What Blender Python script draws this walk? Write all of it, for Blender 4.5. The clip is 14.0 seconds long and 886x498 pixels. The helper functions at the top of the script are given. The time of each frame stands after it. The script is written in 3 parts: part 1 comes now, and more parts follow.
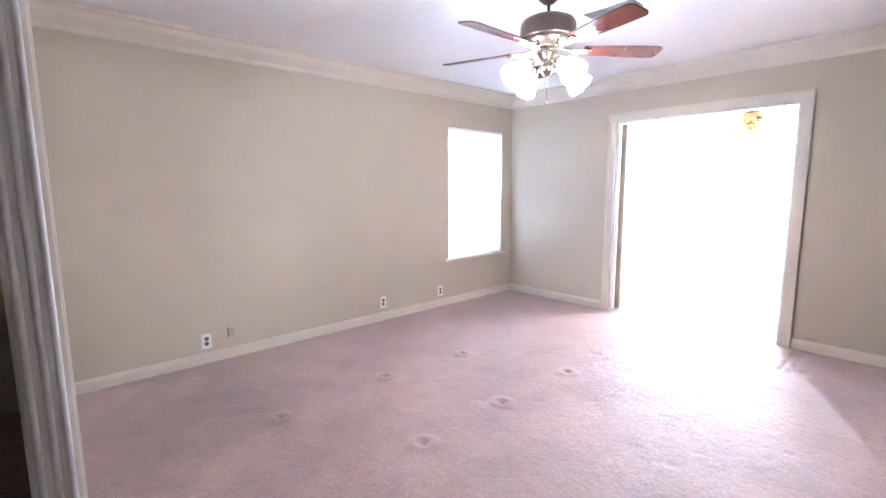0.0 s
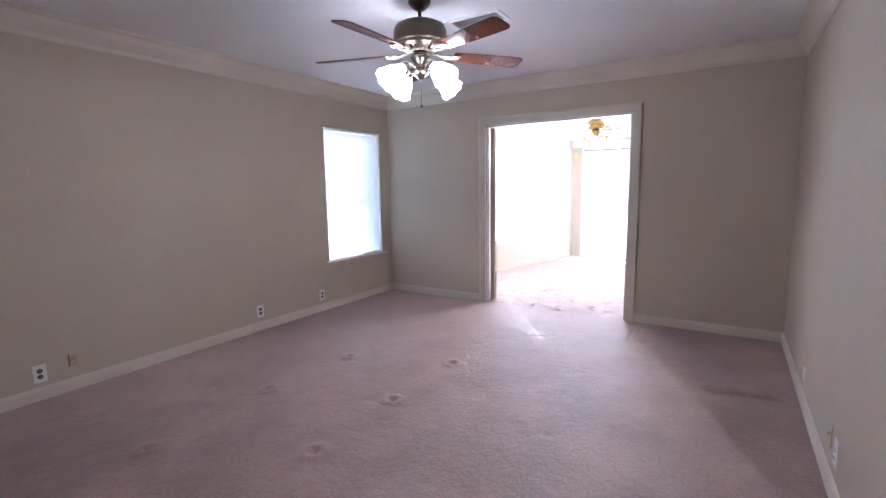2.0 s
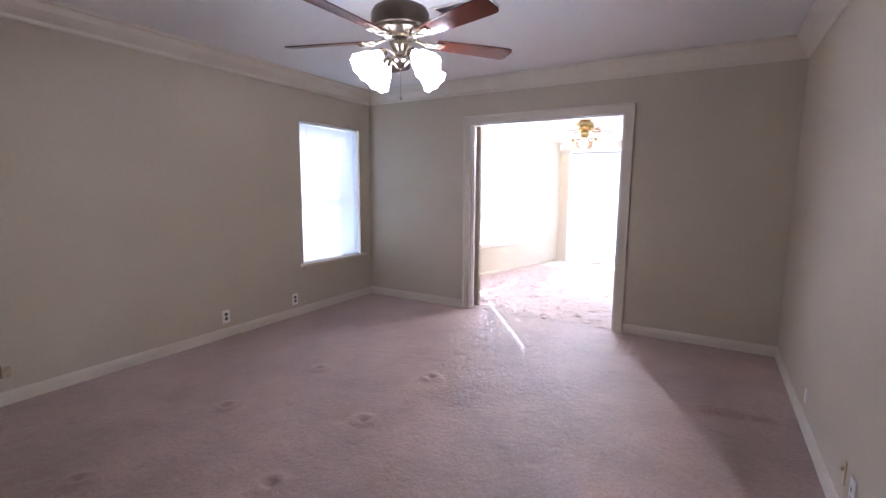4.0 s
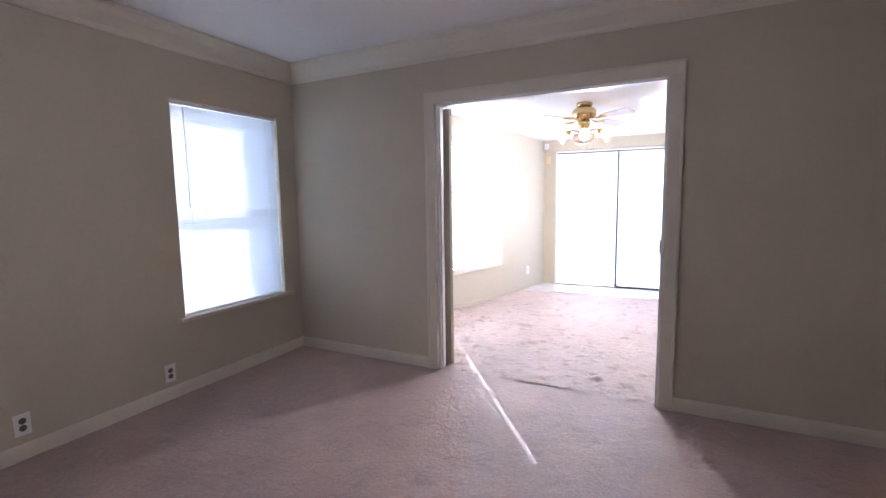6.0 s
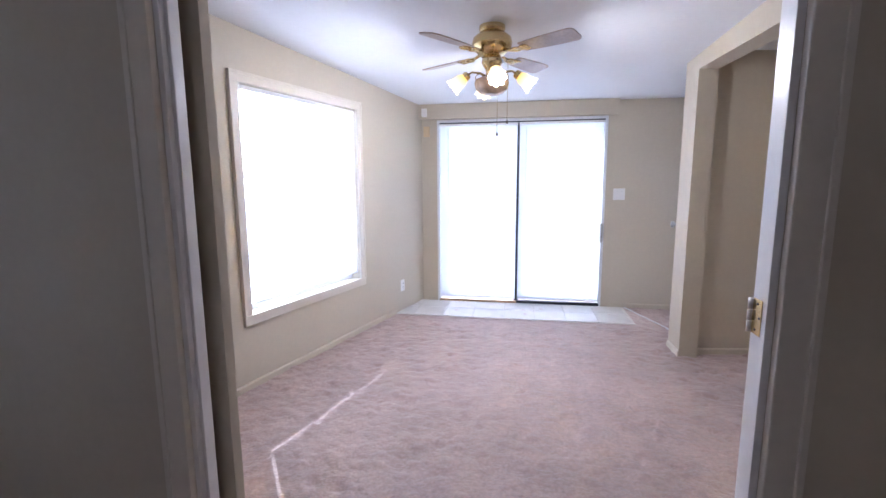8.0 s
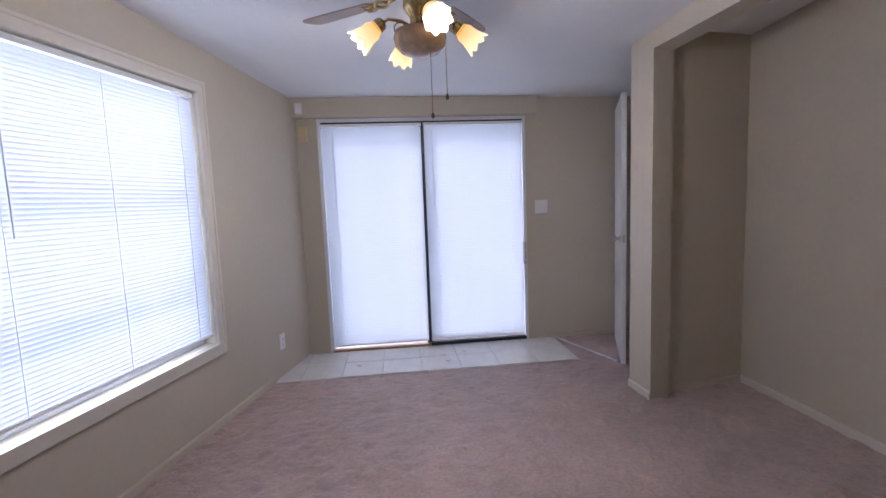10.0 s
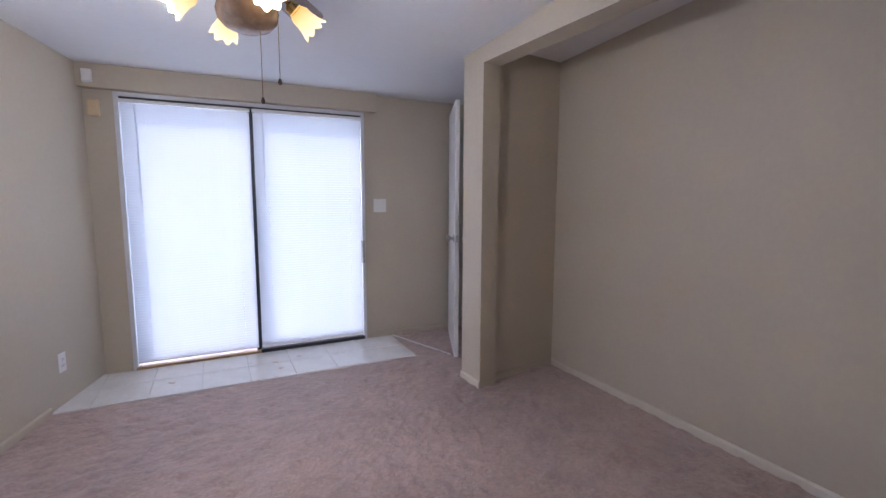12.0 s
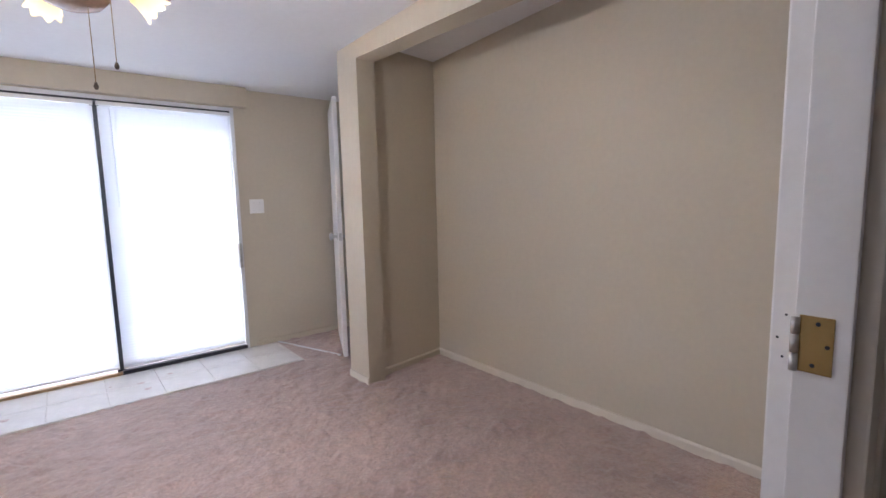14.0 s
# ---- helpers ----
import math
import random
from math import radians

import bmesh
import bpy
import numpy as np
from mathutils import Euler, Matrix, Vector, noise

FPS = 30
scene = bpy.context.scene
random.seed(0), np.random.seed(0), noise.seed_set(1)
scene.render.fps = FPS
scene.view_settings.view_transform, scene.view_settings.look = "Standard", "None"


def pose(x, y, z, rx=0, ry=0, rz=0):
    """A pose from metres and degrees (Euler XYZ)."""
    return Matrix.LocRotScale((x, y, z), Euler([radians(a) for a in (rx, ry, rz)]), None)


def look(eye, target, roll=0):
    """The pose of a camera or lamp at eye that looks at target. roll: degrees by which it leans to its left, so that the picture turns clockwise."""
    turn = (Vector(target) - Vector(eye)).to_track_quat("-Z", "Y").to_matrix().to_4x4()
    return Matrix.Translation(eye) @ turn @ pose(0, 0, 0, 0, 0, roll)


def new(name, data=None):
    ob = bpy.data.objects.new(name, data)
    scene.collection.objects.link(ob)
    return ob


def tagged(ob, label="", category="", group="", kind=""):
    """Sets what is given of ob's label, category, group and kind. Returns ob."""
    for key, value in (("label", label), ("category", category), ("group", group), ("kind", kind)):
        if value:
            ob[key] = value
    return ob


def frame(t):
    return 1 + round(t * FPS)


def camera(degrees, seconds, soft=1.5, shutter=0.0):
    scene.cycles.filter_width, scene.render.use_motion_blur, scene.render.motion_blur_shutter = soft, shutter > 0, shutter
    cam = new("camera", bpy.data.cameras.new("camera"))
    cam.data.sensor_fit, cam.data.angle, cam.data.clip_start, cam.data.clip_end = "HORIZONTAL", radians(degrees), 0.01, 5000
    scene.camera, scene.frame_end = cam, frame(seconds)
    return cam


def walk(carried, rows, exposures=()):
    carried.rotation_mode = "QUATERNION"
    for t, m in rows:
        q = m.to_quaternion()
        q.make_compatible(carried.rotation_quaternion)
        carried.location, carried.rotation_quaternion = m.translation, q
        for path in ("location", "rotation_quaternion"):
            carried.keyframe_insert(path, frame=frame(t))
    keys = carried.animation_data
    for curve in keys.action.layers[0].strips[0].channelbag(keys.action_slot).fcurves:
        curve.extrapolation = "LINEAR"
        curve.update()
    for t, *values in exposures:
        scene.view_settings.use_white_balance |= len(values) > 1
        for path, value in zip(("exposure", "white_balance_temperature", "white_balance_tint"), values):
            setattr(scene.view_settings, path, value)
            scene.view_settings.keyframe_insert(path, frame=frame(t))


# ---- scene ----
cam = camera(88.2, 14.0)
PATH = [
    (0, (3.901, -4.651, 1.362), (2.429, -3.324, 1.091), -0.3),
    (0.5, (3.886, -4.669, 1.371), (2.572, -3.186, 1.099), -1.2),
    (1, (3.888, -4.679, 1.374), (2.672, -3.115, 1.097), -0.7),
    (1.5, (3.894, -4.687, 1.354), (2.755, -3.066, 1.081), -0.7),
    (2, (3.904, -4.691, 1.358), (2.83, -3.026, 1.085), -0.9),
    (2.5, (3.907, -4.689, 1.365), (2.863, -3.005, 1.089), -1.0),
    (5, (3.481, -3.931, 1.355), (2.486, -2.218, 1.082), 1.4),
    (5.5, (3.249, -3.518, 1.371), (2.347, -1.753, 1.106), -0.9),
    (6, (3.088, -3.06, 1.334), (2.182, -1.291, 1.111), -0.8),
    (6.5, (2.886, -2.623, 1.311), (2.071, -0.816, 1.046), -0.6),
    (7, (2.768, -2.168, 1.338), (2.129, -0.295, 1.044), -1.5),
    (9.3, (2.214, -0.287, 1.315), (2.016, 1.689, 1.074), 1.1),
    (9.5, (2.224, -0.268, 1.284), (2.058, 1.713, 1.062), 0.3),
    (10, (2.114, -0.111, 1.286), (2.294, 1.869, 1.074), -2.2),
    (10.5, (2.073, -0.042, 1.278), (2.477, 1.903, 1.046), -0.3),
    (11, (2.069, -0.042, 1.259), (2.631, 1.865, 1.043), 0.4),
    (11.5, (2.103, -0.051, 1.282), (2.805, 1.809, 1.059), 0.2),
    (12, (2.122, -0.058, 1.285), (2.975, 1.736, 1.054), 0.2),
    (12.5, (2.152, -0.079, 1.284), (3.107, 1.662, 1.042), 0.3),
    (13, (2.151, -0.099, 1.274), (3.203, 1.585, 1.037), -0.2),
    (13.5, (2.156, -0.121, 1.274), (3.292, 1.507, 1.03), -0.5),
    (14, (2.179, -0.132, 1.244), (3.415, 1.424, 1.016), -1.3),
]
EXPOSURES = [(0, 5.68, 5230, 18), (0.5, 5.28, 5230, 19), (1.0, 4.82, 5250, 21), (1.5, 4.48, 5250, 21), (2.5, 4.24, 5300, 21), (5.0, 4.1, 5450, 20), (6.0, 3.76, 5400, 18),
             (7.2, 3.25, 5150, 18), (9.5, 1.75, 5400, 23), (11.0, 1.42, 5400, 23), (12.0, 1.78, 5400, 22), (12.5, 1.9, 5450, 21), (14.0, 2.35, 5700, 18)]
walk(cam, [(t, look(eye, target, roll)) for t, eye, target, roll in PATH], EXPOSURES)

# ---- world, sun, window light ----
SUN_DIR = Vector((0.512, -0.688, -0.515)).normalized()      # the way the sunlight travels
world = bpy.data.worlds.new("sky")
scene.world = world
world.use_nodes = True
wn = world.node_tree.nodes
sky = wn.new("ShaderNodeTexSky")
sky.sky_type = "NISHITA"
sky.sun_disc = False
sky.sun_elevation = math.asin(-SUN_DIR.z)
sky.sun_rotation = math.atan2(-SUN_DIR.x, -SUN_DIR.y)
world.node_tree.links.new(sky.outputs[0], wn["Background"].inputs[0])
wn["Background"].inputs[1].default_value = 0.12
sun = new("sun", bpy.data.lights.new("sun", "SUN"))
sun.data.energy, sun.data.angle, sun.data.color = 0.85, radians(0.5), (1.0, 0.95, 0.88)
sun.matrix_world = look((0, 0, 9), Vector((0, 0, 9)) + SUN_DIR)


def window_light(name, centre, aim, w, h, watts):
    """Sky light in a window's opening, behind the blind."""
    ob = new(name, bpy.data.lights.new(name, "AREA"))
    ob.data.shape, ob.data.size, ob.data.size_y, ob.data.energy = "RECTANGLE", w, h, watts
    ob.data.color = (0.78, 0.87, 1.0)
    ob.matrix_world = look(centre, Vector(centre) + Vector(aim))
    return ob

# ---- materials ----
def material(name, colour, rough=0.5, metal=0.0, var=0.06, scale=3.0, fine=60.0, bump=0.0, bump_scale=120.0, spec=0.5, relief=0.004, blotch=0.0, fine_var=0.0, detail=4.0, gritty=0.5):
    """A surface with broad and fine variation of its colour and a fine relief."""
    m = bpy.data.materials.new(name)
    m.use_nodes = True
    n, l = m.node_tree.nodes, m.node_tree.links
    b = n["Principled BSDF"]
    b.inputs["Roughness"].default_value, b.inputs["Metallic"].default_value = rough, metal
    b.inputs["Specular IOR Level"].default_value = spec
    co = n.new("ShaderNodeTexCoord")
    prev = n.new("ShaderNodeRGB")
    prev.outputs[0].default_value = (*colour, 1)
    out = prev.outputs[0]
    for sc, amount in ((scale, var), (fine, fine_var or var * 0.6), (0.75, blotch)):
        if not amount:
            continue
        t = n.new("ShaderNodeTexNoise")
        t.inputs["Scale"].default_value, t.inputs["Detail"].default_value, t.inputs["Roughness"].default_value = sc, max(5.0, detail), gritty
        l.new(co.outputs["Object"], t.inputs["Vector"])
        mr = n.new("ShaderNodeMapRange")
        mr.inputs[1].default_value, mr.inputs[2].default_value = 0.3, 0.7
        mr.inputs[3].default_value, mr.inputs[4].default_value = 1 - amount, 1 + amount
        l.new(t.outputs[0], mr.inputs[0])
        mx = n.new("ShaderNodeMix")
        mx.data_type, mx.blend_type = "RGBA", "MULTIPLY"
        mx.inputs["Factor"].default_value = 1.0
        l.new(out, mx.inputs[6])
        l.new(mr.outputs[0], mx.inputs[7])
        out = mx.outputs[2]
    l.new(out, b.inputs["Base Color"])
    if bump:
        t = n.new("ShaderNodeTexNoise")
        t.inputs["Scale"].default_value, t.inputs["Detail"].default_value, t.inputs["Roughness"].default_value = bump_scale, detail, gritty
        l.new(co.outputs["Object"], t.inputs["Vector"])
        bp = n.new("ShaderNodeBump")
        bp.inputs["Strength"].default_value, bp.inputs["Distance"].default_value = bump, relief
        l.new(t.outputs[0], bp.inputs["Height"])
        l.new(bp.outputs[0], b.inputs["Normal"])
    return m


def glow(name, colour, strength):
    m = bpy.data.materials.new(name)
    m.use_nodes = True
    b = m.node_tree.nodes["Principled BSDF"]
    b.inputs["Base Color"].default_value = (*colour, 1)
    b.inputs["Emission Color"].default_value = (*colour, 1)
    b.inputs["Emission Strength"].default_value = strength
    b.inputs["Roughness"].default_value = 0.4
    return m


def slat_material():
    """White vinyl that lets part of the daylight through."""
    m = material("blind_vinyl", (0.80, 0.81, 0.83), 0.45, var=0.02)
    n, l = m.node_tree.nodes, m.node_tree.links
    tr = n.new("ShaderNodeBsdfTranslucent")
    tr.inputs[0].default_value = (0.80, 0.82, 0.88, 1)
    mx = n.new("ShaderNodeMixShader")
    mx.inputs[0].default_value = 0.20
    l.new(n["Principled BSDF"].outputs[0], mx.inputs[1])
    l.new(tr.outputs[0], mx.inputs[2])
    l.new(mx.outputs[0], n["Material Output"].inputs[0])
    return m


def glass_material():
    m = bpy.data.materials.new("clear_glass")
    m.use_nodes = True
    b = m.node_tree.nodes["Principled BSDF"]
    b.inputs["Base Color"].default_value = (0.95, 0.98, 0.97, 1)
    b.inputs["Roughness"].default_value = 0.02
    b.inputs["Transmission Weight"].default_value = 1.0
    b.inputs["IOR"].default_value = 1.45
    return m


WALL = material("wall_paint", (0.535, 0.475, 0.37), 0.62, var=0.035, scale=1.3, fine=35, bump=0.12, bump_scale=260, spec=0.35)
CEIL = material("ceiling_paint", (0.78, 0.78, 0.785), 0.75, var=0.025, scale=1.1, fine=30, bump=0.12, bump_scale=150, spec=0.25)
TRIM = material("trim_paint", (0.655, 0.60, 0.505), 0.38, var=0.03, scale=2.5, fine=40, bump=0.05, bump_scale=70)
WHITE = material("white_plastic", (0.80, 0.79, 0.77), 0.35, var=0.02)
WHITE_PAINT = material("white_gloss_paint", (0.76, 0.74, 0.72), 0.35, var=0.03, bump=0.05, bump_scale=60)
ALMOND = material("almond_plastic", (0.66, 0.52, 0.31), 0.4, var=0.04)
TORN = material("bare_plaster", (0.46, 0.37, 0.26), 0.7, var=0.2, scale=20)
SOCKET = material("brown_plastic", (0.16, 0.11, 0.075), 0.45, var=0.05)
# Near-black in place of the shade inside slots, holes and the duct.
DARK = material("slot_shade", (0.03, 0.03, 0.035), 0.5, var=0.1)
BRASS = material("polished_brass", (0.62, 0.48, 0.24), 0.22, 1.0, var=0.06, scale=14, fine=90)
AGED = material("aged_brass", (0.50, 0.44, 0.35), 0.25, 1.0, var=0.1, scale=14, fine=90)
BRONZE = material("bronze_enamel", (0.15, 0.115, 0.085), 0.34, 0.6, var=0.1, scale=9)
PAINTED = material("painted_tan_glaze", (0.60, 0.44, 0.32), 0.12, var=0.30, scale=9, fine=30)
STEEL = material("worn_steel", (0.55, 0.54, 0.52), 0.35, 1.0, var=0.1, scale=30)
CHERRY = material("cherry_veneer", (0.10, 0.028, 0.018), 0.14, var=0.10, scale=5, fine=70)
OAK = material("pale_oak_veneer", (0.34, 0.25, 0.19), 0.3, var=0.2, scale=6, fine=60)
def carpet_material(name, colour, clump, pile, relief, dark_patches):
    """Cut pile: clumped tufts, trodden shading at room scale and darkened patches (x, y, radius)."""
    m = material(name, colour, 0.5, var=0.16, scale=clump, fine=62, bump=1.0, bump_scale=pile, spec=0.65, relief=relief, blotch=0.22, fine_var=0.26, detail=7.0, gritty=0.68)
    n, l = m.node_tree.nodes, m.node_tree.links
    b = n["Principled BSDF"]
    b.inputs["Sheen Weight"].default_value, b.inputs["Sheen Roughness"].default_value = 0.35, 0.4
    out = b.inputs["Base Color"].links[0].from_socket
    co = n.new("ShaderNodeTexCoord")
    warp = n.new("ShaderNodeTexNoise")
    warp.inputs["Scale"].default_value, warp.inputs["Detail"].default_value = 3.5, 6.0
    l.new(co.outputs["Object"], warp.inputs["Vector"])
    for x, y, r, dark in dark_patches:
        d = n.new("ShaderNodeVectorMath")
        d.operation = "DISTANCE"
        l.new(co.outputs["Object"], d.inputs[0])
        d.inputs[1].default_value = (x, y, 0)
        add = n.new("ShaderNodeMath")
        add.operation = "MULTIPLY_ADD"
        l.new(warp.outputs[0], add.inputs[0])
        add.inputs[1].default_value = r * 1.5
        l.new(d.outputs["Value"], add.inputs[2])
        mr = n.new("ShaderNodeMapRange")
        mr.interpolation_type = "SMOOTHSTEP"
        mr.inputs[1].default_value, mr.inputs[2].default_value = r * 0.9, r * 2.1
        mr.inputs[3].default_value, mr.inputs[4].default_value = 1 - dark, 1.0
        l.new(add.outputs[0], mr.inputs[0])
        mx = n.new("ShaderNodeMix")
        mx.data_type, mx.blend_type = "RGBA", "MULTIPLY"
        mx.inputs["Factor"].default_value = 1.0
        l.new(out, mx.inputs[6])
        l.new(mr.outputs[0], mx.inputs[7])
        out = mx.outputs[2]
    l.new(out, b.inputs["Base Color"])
    return m


# Left-hand patches: a brown stain and the dim floor put into the colour.
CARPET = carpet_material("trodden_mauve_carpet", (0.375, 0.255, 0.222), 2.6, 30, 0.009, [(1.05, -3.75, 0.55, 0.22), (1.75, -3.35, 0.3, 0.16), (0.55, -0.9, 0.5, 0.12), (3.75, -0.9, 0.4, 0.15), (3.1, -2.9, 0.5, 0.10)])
PILE = carpet_material("crumbled_mauve_carpet", (0.425, 0.305, 0.262), 6.5, 17, 0.020, [(4.0, 1.5, 0.25, 0.14), (4.1, 0.9, 0.35, 0.12), (3.3, 2.3, 0.4, 0.10)])
TILE = material("cream_tile", (0.76, 0.735, 0.70), 0.16, var=0.06, scale=7, fine=60)
GROUT = material("grout", (0.62, 0.59, 0.55), 0.9, var=0.1, scale=20)
WOOD = material("tan_threshold_wood", (0.42, 0.27, 0.13), 0.45, var=0.2, scale=8)
BLACK = material("black_aluminium", (0.03, 0.033, 0.04), 0.4, 0.3, var=0.1)
ALU = material("white_aluminium", (0.72, 0.73, 0.75), 0.4, var=0.03)
SLAT = slat_material()
GLASS = glass_material()
SOIL = material("dry_lawn", (0.12, 0.13, 0.06), 0.95, var=0.3, scale=0.6, fine=14, bump=0.6, bump_scale=20)
SHADE_WHITE = glow("lit_frosted_glass", (1.0, 0.97, 0.93), 1.0)
SHADE_AMBER = glow("lit_amber_glass", (1.0, 0.72, 0.36), 0.42)
an, al = SHADE_AMBER.node_tree.nodes, SHADE_AMBER.node_tree.links
aco, asep, aramp = an.new("ShaderNodeTexCoord"), an.new("ShaderNodeSeparateXYZ"), an.new("ShaderNodeValToRGB")
al.new(aco.outputs["Object"], asep.inputs[0])
amr = an.new("ShaderNodeMapRange")
amr.inputs[1].default_value, amr.inputs[2].default_value = 0.0, 0.12
al.new(asep.outputs[2], amr.inputs[0])
al.new(amr.outputs[0], aramp.inputs[0])
aramp.color_ramp.elements[0].color, aramp.color_ramp.elements[1].color = (0.70, 0.36, 0.05, 1), (1.0, 0.87, 0.46, 1)
al.new(aramp.outputs[0], an["Principled BSDF"].inputs["Emission Color"])
al.new(aramp.outputs[0], an["Principled BSDF"].inputs["Base Color"])


# ---- mesh helpers ----
def mesh_of(bm, name, mat, smooth=False):
    bmesh.ops.recalc_face_normals(bm, faces=bm.faces)
    me = bpy.data.meshes.new(name)
    bm.to_mesh(me)
    bm.free()
    me.materials.append(mat)
    if smooth:
        me.shade_smooth()
    return me


def thing(name, label, category, m=None, group="", kind=""):
    ob = tagged(new(name), label, category, group, kind)
    ob.matrix_world = m or Matrix()
    return ob


def part(name, bm, mat, parent, label="", smooth=False, at=None):
    ob = new(name, mesh_of(bm, name, mat, smooth))
    ob.parent = parent
    if at is not None:
        ob.matrix_local = at
    return tagged(ob, label)


def solid(name, bm, mat, label, category, m=None, kind="", smooth=False, group=""):
    ob = tagged(new(name, mesh_of(bm, name, mat, smooth)), label, category, group, kind)
    if m is not None:
        ob.matrix_world = m
    return ob


def box(x0, y0, z0, x1, y1, z1, bevel=0.0, bm=None, m=None):
    bm = bm or bmesh.new()
    r = bmesh.ops.create_cube(bm, size=1.0)
    bmesh.ops.transform(bm, verts=r["verts"], matrix=Matrix.Translation(((x0 + x1) / 2, (y0 + y1) / 2, (z0 + z1) / 2)) @ Matrix.Diagonal((abs(x1 - x0), abs(y1 - y0), abs(z1 - z0), 1)))
    vs = r["verts"]
    if bevel:
        es = list({e for v in vs for e in v.link_edges})
        r2 = bmesh.ops.bevel(bm, geom=es, offset=bevel, segments=2, affect="EDGES", profile=0.6)
        vs = list({v for f in r2["faces"] for v in f.verts} | {v for v in vs if v.is_valid})
    if m is not None:
        bmesh.ops.transform(bm, verts=[v for v in vs if v.is_valid], matrix=m)
    return bm


def prism(points, z0, z1, bm=None):
    """An upright solid on a plan outline; z1 may be a function of x and y."""
    bm = bm or bmesh.new()
    lo = [bm.verts.new((x, y, z0(x, y) if callable(z0) else z0)) for x, y in points]
    hi = [bm.verts.new((x, y, z1(x, y) if callable(z1) else z1)) for x, y in points]
    bm.faces.new(lo)
    bm.faces.new(hi[::-1])
    for i in range(len(points)):
        j = (i + 1) % len(points)
        bm.faces.new((lo[i], lo[j], hi[j], hi[i]))
    return bm


def lathe(profile, seg=32, bm=None, m=None, wave=None):
    """Turns (radius, height) pairs round z. wave(angle, k) scales the radius."""
    bm = bm or bmesh.new()
    rings = []
    for k, (r, z) in enumerate(profile):
        ring = []
        for i in range(seg):
            a = 2 * math.pi * i / seg
            s, dz = wave(a, k) if wave else (1.0, 0.0)
            ring.append(bm.verts.new((r * s * math.cos(a), r * s * math.sin(a), z + dz)))
        rings.append(ring)
    for a, b in zip(rings, rings[1:]):
        for i in range(seg):
            j = (i + 1) % seg
            bm.faces.new((a[i], a[j], b[j], b[i]))
    if m is not None:
        bmesh.ops.transform(bm, verts=[v for r in rings for v in r], matrix=m)
    return bm


def tube(points, radius, seg=8, bm=None):
    bm = bm or bmesh.new()
    pts = [Vector(p) for p in points]
    rings = []
    side = None
    for i, p in enumerate(pts):
        d = (pts[min(i + 1, len(pts) - 1)] - pts[max(i - 1, 0)]).normalized()
        if side is None:
            side = d.orthogonal().normalized()
        side = (side - d * side.dot(d)).normalized()
        up = d.cross(side)
        rings.append([bm.verts.new(p + radius * (math.cos(a) * side + math.sin(a) * up)) for a in [2 * math.pi * k / seg for k in range(seg)]])
    for a, b in zip(rings, rings[1:]):
        for k in range(seg):
            bm.faces.new((a[k], a[(k + 1) % seg], b[(k + 1) % seg], b[k]))
    bm.faces.new(rings[0][::-1])
    bm.faces.new(rings[-1])
    return bm


def along(p, q):
    """The frame of a wall that runs from p to q in plan: x along it, y out of the room, z up."""
    d = (Vector((*q, 0)) - Vector((*p, 0))).normalized()
    return Matrix(((d.x, -d.y, 0, p[0]), (d.y, d.x, 0, p[1]), (0, 0, 1, 0), (0, 0, 0, 1)))


def wall(name, p, q, top, thick, holes, mat, label):
    """An upright wall with its room on the right of p to q; holes are (u0, z0, u1, z1)."""
    length = (Vector(q) - Vector(p)).length
    us = sorted({0.0, length, *[h[0] for h in holes], *[h[2] for h in holes]})
    zs = sorted({-0.05, top, *[h[1] for h in holes], *[h[3] for h in holes]})
    bm = bmesh.new()
    seen = {}

    def vert(u, y, z):
        k = (round(u, 5), y, round(z, 5))
        if k not in seen:
            seen[k] = bm.verts.new((u, y, z))
        return seen[k]

    def full(i, j):
        if not (0 <= i < len(us) - 1 and 0 <= j < len(zs) - 1):
            return False
        u, z = (us[i] + us[i + 1]) / 2, (zs[j] + zs[j + 1]) / 2
        return not any(h[0] < u < h[2] and h[1] < z < h[3] for h in holes)

    for i in range(len(us) - 1):
        for j in range(len(zs) - 1):
            if not full(i, j):
                continue
            u0, u1, z0, z1 = us[i], us[i + 1], zs[j], zs[j + 1]
            for y in (0.0, thick):
                bm.faces.new([vert(u0, y, z0), vert(u1, y, z0), vert(u1, y, z1), vert(u0, y, z1)])
            for ok, a, b in ((full(i - 1, j), (u0, z0), (u0, z1)), (full(i + 1, j), (u1, z0), (u1, z1)), (full(i, j - 1), (u0, z0), (u1, z0)), (full(i, j + 1), (u0, z1), (u1, z1))):
                if not ok:
                    bm.faces.new([vert(a[0], 0.0, a[1]), vert(b[0], 0.0, b[1]), vert(b[0], thick, b[1]), vert(a[0], thick, a[1])])
    return solid(name, bm, mat, label, "wall", along(p, q), "structure")


def strip(name, p, q, profile, mat, label, category="trim"):
    """A moulding along the room side of the wall from p to q; profile points are (out into the room, up)."""
    length = (Vector(q) - Vector(p)).length
    bm = bmesh.new()
    a = [bm.verts.new((0, -o, z)) for o, z in profile]
    b = [bm.verts.new((length, -o, z)) for o, z in profile]
    for i in range(len(profile)):
        j = (i + 1) % len(profile)
        bm.faces.new((a[i], a[j], b[j], b[i]))
    bm.faces.new(a)
    bm.faces.new(b[::-1])
    return solid(name, bm, mat, label, category, along(p, q), "structure")


